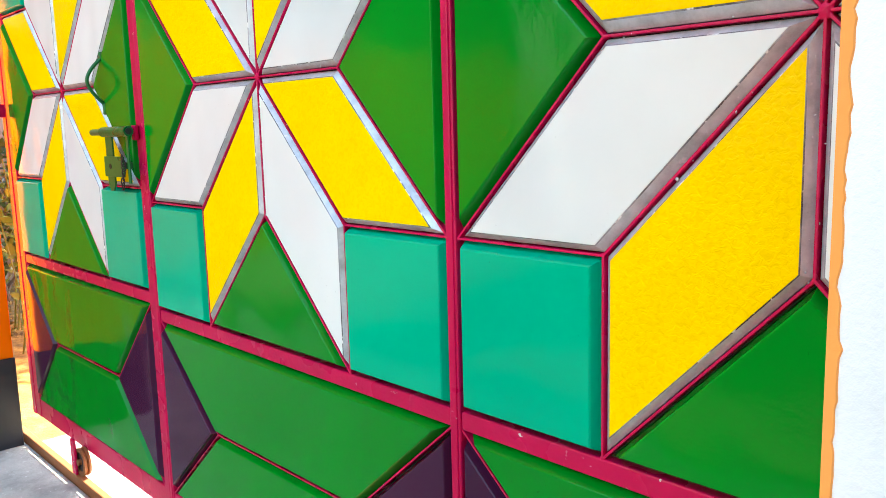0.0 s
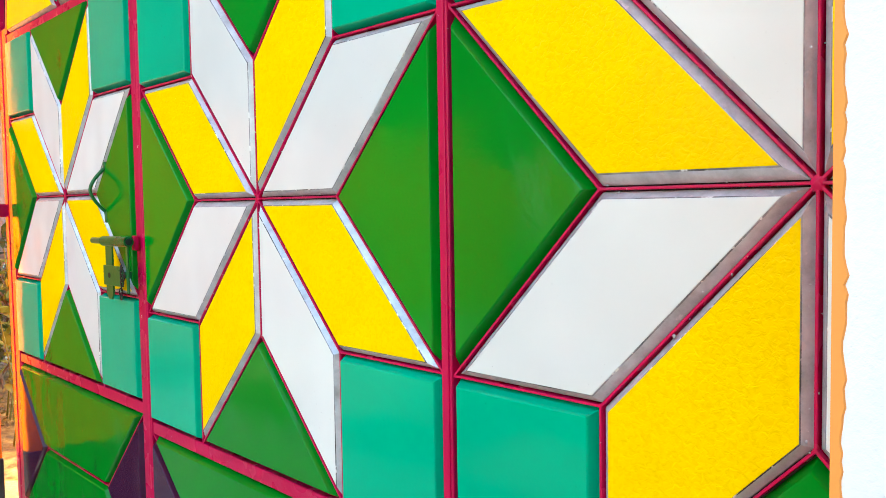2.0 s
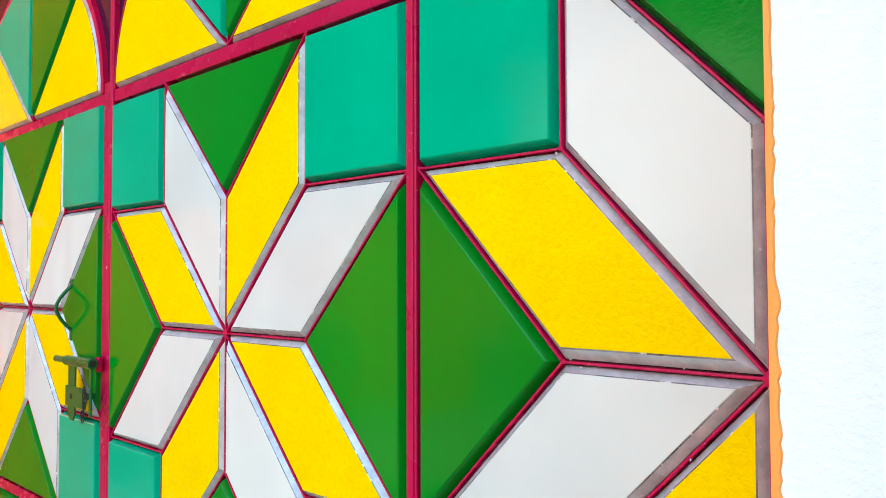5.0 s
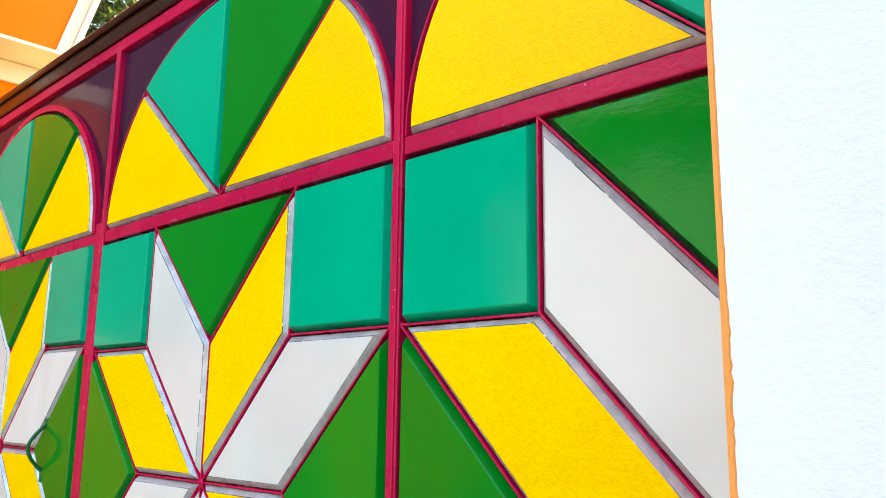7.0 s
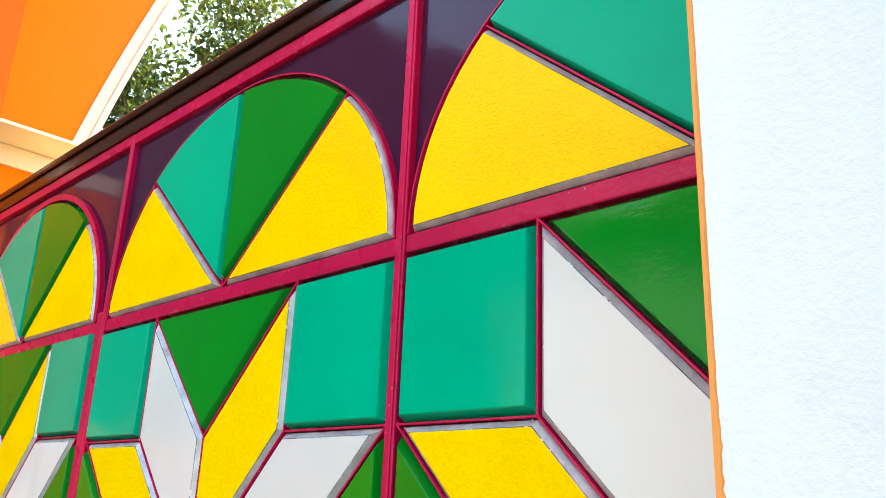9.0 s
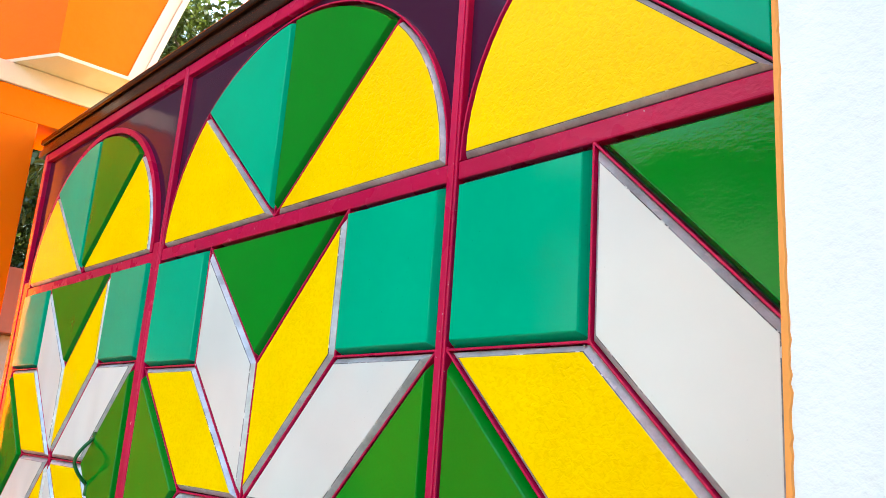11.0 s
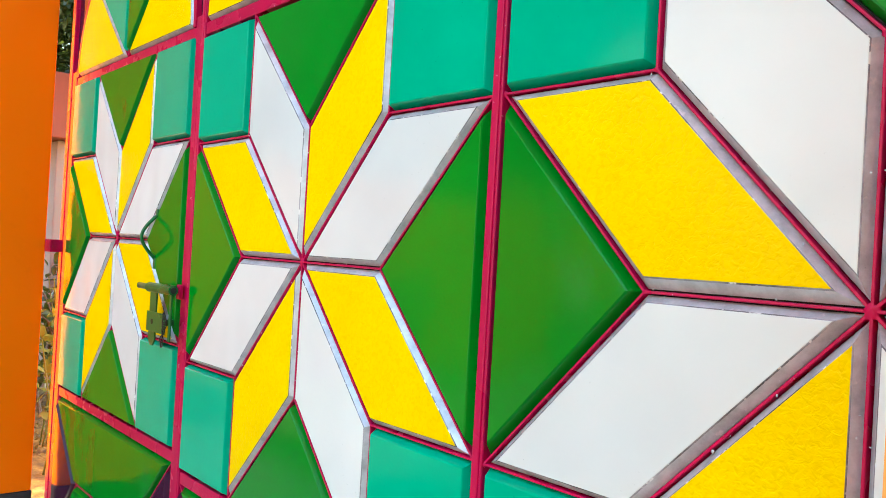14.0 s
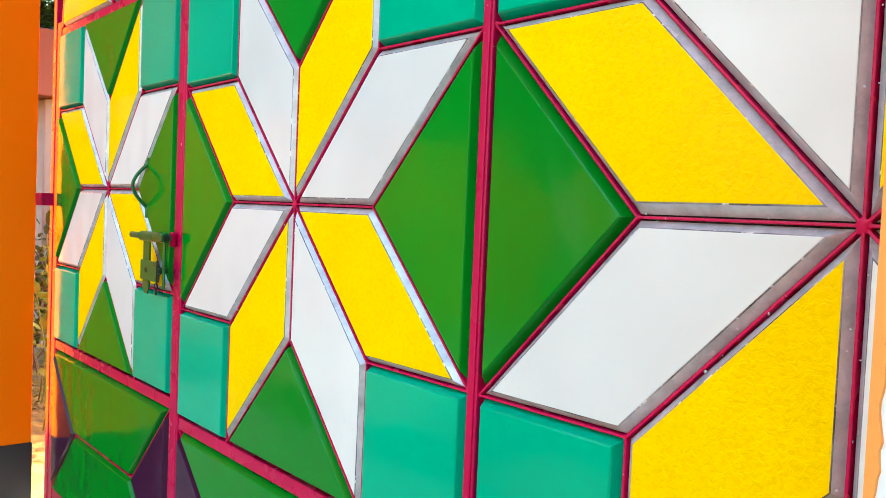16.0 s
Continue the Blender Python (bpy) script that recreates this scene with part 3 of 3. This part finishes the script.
part("keeper", box((-0.5235, -0.037, 0.903), (-0.512, -0.033, 1.012), 0.001), LATCHGREEN, bolt)
bm = bmesh.new()
for i in range(7):
    a = 0.9 * i
    c = Vector((-0.533 + 0.006 * math.sin(a), -0.044, 0.960 - 0.0105 * i))
    pts = [c + Vector((0.0045 * math.cos(k) * abs(math.cos(a)), 0.0045 * math.cos(k) * math.sin(a), 0.0085 * math.sin(k))) for k in (i2 * math.tau / 8 for i2 in range(9))]
    for p, q in zip(pts, pts[1:]):
        add_tube(bm, p, q, 0.0014, n=5)
part("chain", bm, STEELSHADE, bolt, "short dark chain")
part("stop_lug", box((-0.535, -0.018, 1.000), (-0.517, -0.007, 1.034), 0.003), CRIMSON, wicket)

# wheel bracket under the wicket
bm = bmesh.new()
add_box(bm, (-1.125, -0.034, 0.028), (-1.095, -0.026, 0.135), 0.002)
add_box(bm, (-1.125, -0.002, 0.028), (-1.095, 0.006, 0.135), 0.002)
wheelb = part("wheel_bracket", bm, CRIMSON, gate)
bm = bmesh.new()
prof = [(0.030, -0.024), (0.042, -0.024), (0.0425, -0.018), (0.036, -0.014), (0.0425, -0.010), (0.042, -0.004), (0.030, -0.004)]
spin = []
for k in range(24):
    a = math.tau * k / 24
    spin.append([bm.verts.new((-1.085 + r * math.cos(a), y, 0.068 + r * math.sin(a))) for r, y in prof])
for k in range(24):
    for i in range(len(prof)):
        j = (i + 1) % len(prof)
        bm.faces.new((spin[k][i], spin[k][j], spin[(k + 1) % 24][j], spin[(k + 1) % 24][i]))
wheel = part("wheel", bm, RUST, gate, "small rusty grooved steel wheel")
# its dark colour stands in for the shade inside the hollow wheel
bm = bmesh.new()
add_tube(bm, (-1.085, -0.020, 0.068), (-1.085, -0.008, 0.068), 0.0295, n=20)
part("web", bm, STEELSHADE, wheel, "recessed wheel disc coloured dark like a shaded hollow")
bm = bmesh.new()
add_tube(bm, (-1.085, -0.030, 0.068), (-1.085, 0.002, 0.068), 0.009, n=12)
part("axle", bm, RUST, wheel)

# threshold rail
tagged(finish("threshold_rail", box((-1.9, -0.034, -0.03), (1.8, -0.012, 0.026), 0.003), RUST), "rusty steel track set in the ground", "rail", kind="structure")


# ---- plants outside ----
def leaves(bm, rng, centre, radii, count, size, droop=0.4):
    for _ in range(count):
        while True:
            v = Vector((rng.uniform(-1, 1), rng.uniform(-1, 1), rng.uniform(-1, 1)))
            if v.length < 1:
                break
        p = Vector(centre) + Vector((v.x * radii[0], v.y * radii[1], v.z * radii[2]))
        s = size * rng.uniform(0.6, 1.3)
        r = Euler((rng.uniform(-0.9, 0.9), rng.uniform(-0.9, 0.9) + droop, rng.uniform(0, math.tau))).to_matrix()
        pts = [(0, 0, 0), (0.35, 0.22, 0.04), (0.75, 0.16, 0.02), (1.0, 0, -0.08), (0.75, -0.16, 0.02), (0.35, -0.22, 0.04)]
        vs = [bm.verts.new(p + r @ (Vector(q) * s)) for q in pts]
        bm.faces.new(vs)


def tree(at, height, crown_r, seed, leaf):
    rng = random.Random(seed)
    t = thing("tree", "leafy green broadleaf tree in sunlight", "tree", at)
    bm = bmesh.new()
    add_tube(bm, (0, 0, -0.05), (0.08, 0.05, height * 0.5), 0.14, 0.09)
    tips = []
    for i in range(9):
        a = math.tau * i / 9 + rng.uniform(-0.3, 0.3)
        z0 = height * rng.uniform(0.28, 0.5)
        tip = (math.cos(a) * crown_r * rng.uniform(0.5, 0.85), math.sin(a) * crown_r * rng.uniform(0.5, 0.85), height * rng.uniform(0.55, 0.95))
        add_tube(bm, (0.05, 0.03, z0), tip, 0.05, 0.015, 7)
        tips.append(tip)
    part("trunk", bm, BARK, t, "rough brown bark", True)
    bm = bmesh.new()
    for tip in tips:
        for _ in range(4):
            c = [tip[k] + rng.uniform(-0.5, 0.5) for k in range(3)]
            leaves(bm, rng, c, (0.62, 0.62, 0.46), 900, leaf)
    tagged(part("crown", bm, LEAF, t), kind="stuff")
    return t


tree((-5.0, 2.4, 0), 4.7, 1.7, 3, 0.085)
tree((-6.6, 3.6, 0), 5.8, 2.2, 5, 0.09)
tree((-4.9, 4.2, 0), 6.0, 2.0, 8, 0.09)
tree((-8.6, 2.4, 0), 4.6, 1.9, 11, 0.09)
tree((-7.6, 1.5, 0), 3.7, 1.2, 13, 0.08)

shed = thing("shed", "grey block shed with red-brown fascia behind shrubs", "shed")
part("wall", box((-9.0, 0.9, -0.05), (-5.2, 4.4, 1.82), 0.01), BLOCK, shed)
part("fascia", box((-9.1, 0.6, 1.822), (-5.05, 4.5, 2.30), 0.01), FASCIA, shed, "red-brown painted fascia")

def weed(at, seed, h):
    rng = random.Random(seed)
    t = thing("weed", "leafy yellow-green weed growing outside the gate", "plant", at, group="weeds outside")
    bm = bmesh.new()
    for _ in range(5):
        add_tube(bm, (rng.uniform(-.05, .05), rng.uniform(-.05, .05), -0.04), (rng.uniform(-.2, .2), rng.uniform(-.15, .15), h * rng.uniform(0.7, 1)), 0.005, 0.003, 6)
    part("stem", bm, WEED, t)
    bm = bmesh.new()
    leaves(bm, rng, (0, 0, h * 0.65), (0.20, 0.16, h * 0.36), 42, 0.085)
    tagged(part("foliage", bm, WEED, t), kind="stuff")


for i, (x, y, h) in enumerate(((-2.9, 0.36, 0.85), (-3.15, 0.52, 1.0), (-3.5, 0.50, 0.9), (-3.6, 0.66, 1.0))):
    weed((x, y, -0.03), 20 + i, h)

def shrub(at, seed, size, label, count=1500):
    rng = random.Random(seed)
    t = thing("shrub", label, "shrub", at)
    bm = bmesh.new()
    for _ in range(14):
        add_tube(bm, (rng.uniform(-.4, .4) * size, rng.uniform(-.35, .35) * size, -0.02), (rng.uniform(-.6, .6) * size, rng.uniform(-.5, .5) * size, rng.uniform(0.6, 1.0) * size), 0.012, 0.005, 6)
    part("stem", bm, BARK, t)
    bm = bmesh.new()
    for _ in range(6):
        c = (rng.uniform(-.4, .4) * size, rng.uniform(-.3, .3) * size, rng.uniform(0.3, 0.95) * size)
        leaves(bm, rng, c, (0.42 * size, 0.36 * size, 0.34 * size), count // 6, 0.09)
    tagged(part("foliage", bm, LEAF, t), kind="stuff")


shrub((-4.55, 0.95, -0.03), 77, 1.0, "dark green shrub beside the shed")
# unseen shrubs, added only to make the reflections in the panels blotchy
for i, (x, y, k) in enumerate(((-4.4, -6.2, 0.9), (-4.65, -3.5, 0.85), (-2.6, -6.5, 0.9))):
    shrub((x, y, -0.01), 90 + i, k, "unseen dark green shrub added to break up panel reflections", 900)

# dry leaves on the ground outside
rng = random.Random(9)
bm = bmesh.new()
for _ in range(3600):
    leaves(bm, rng, (rng.uniform(-6.5, -1.2), 0.42 + 2.4 * rng.random() ** 1.5, -0.018), (0.02, 0.02, 0.008), 1, 0.034, 0.0)
tagged(finish("leaf_litter", bm, LITTER), "dry yellow-brown leaves scattered on the earth", "leaves", kind="stuff")
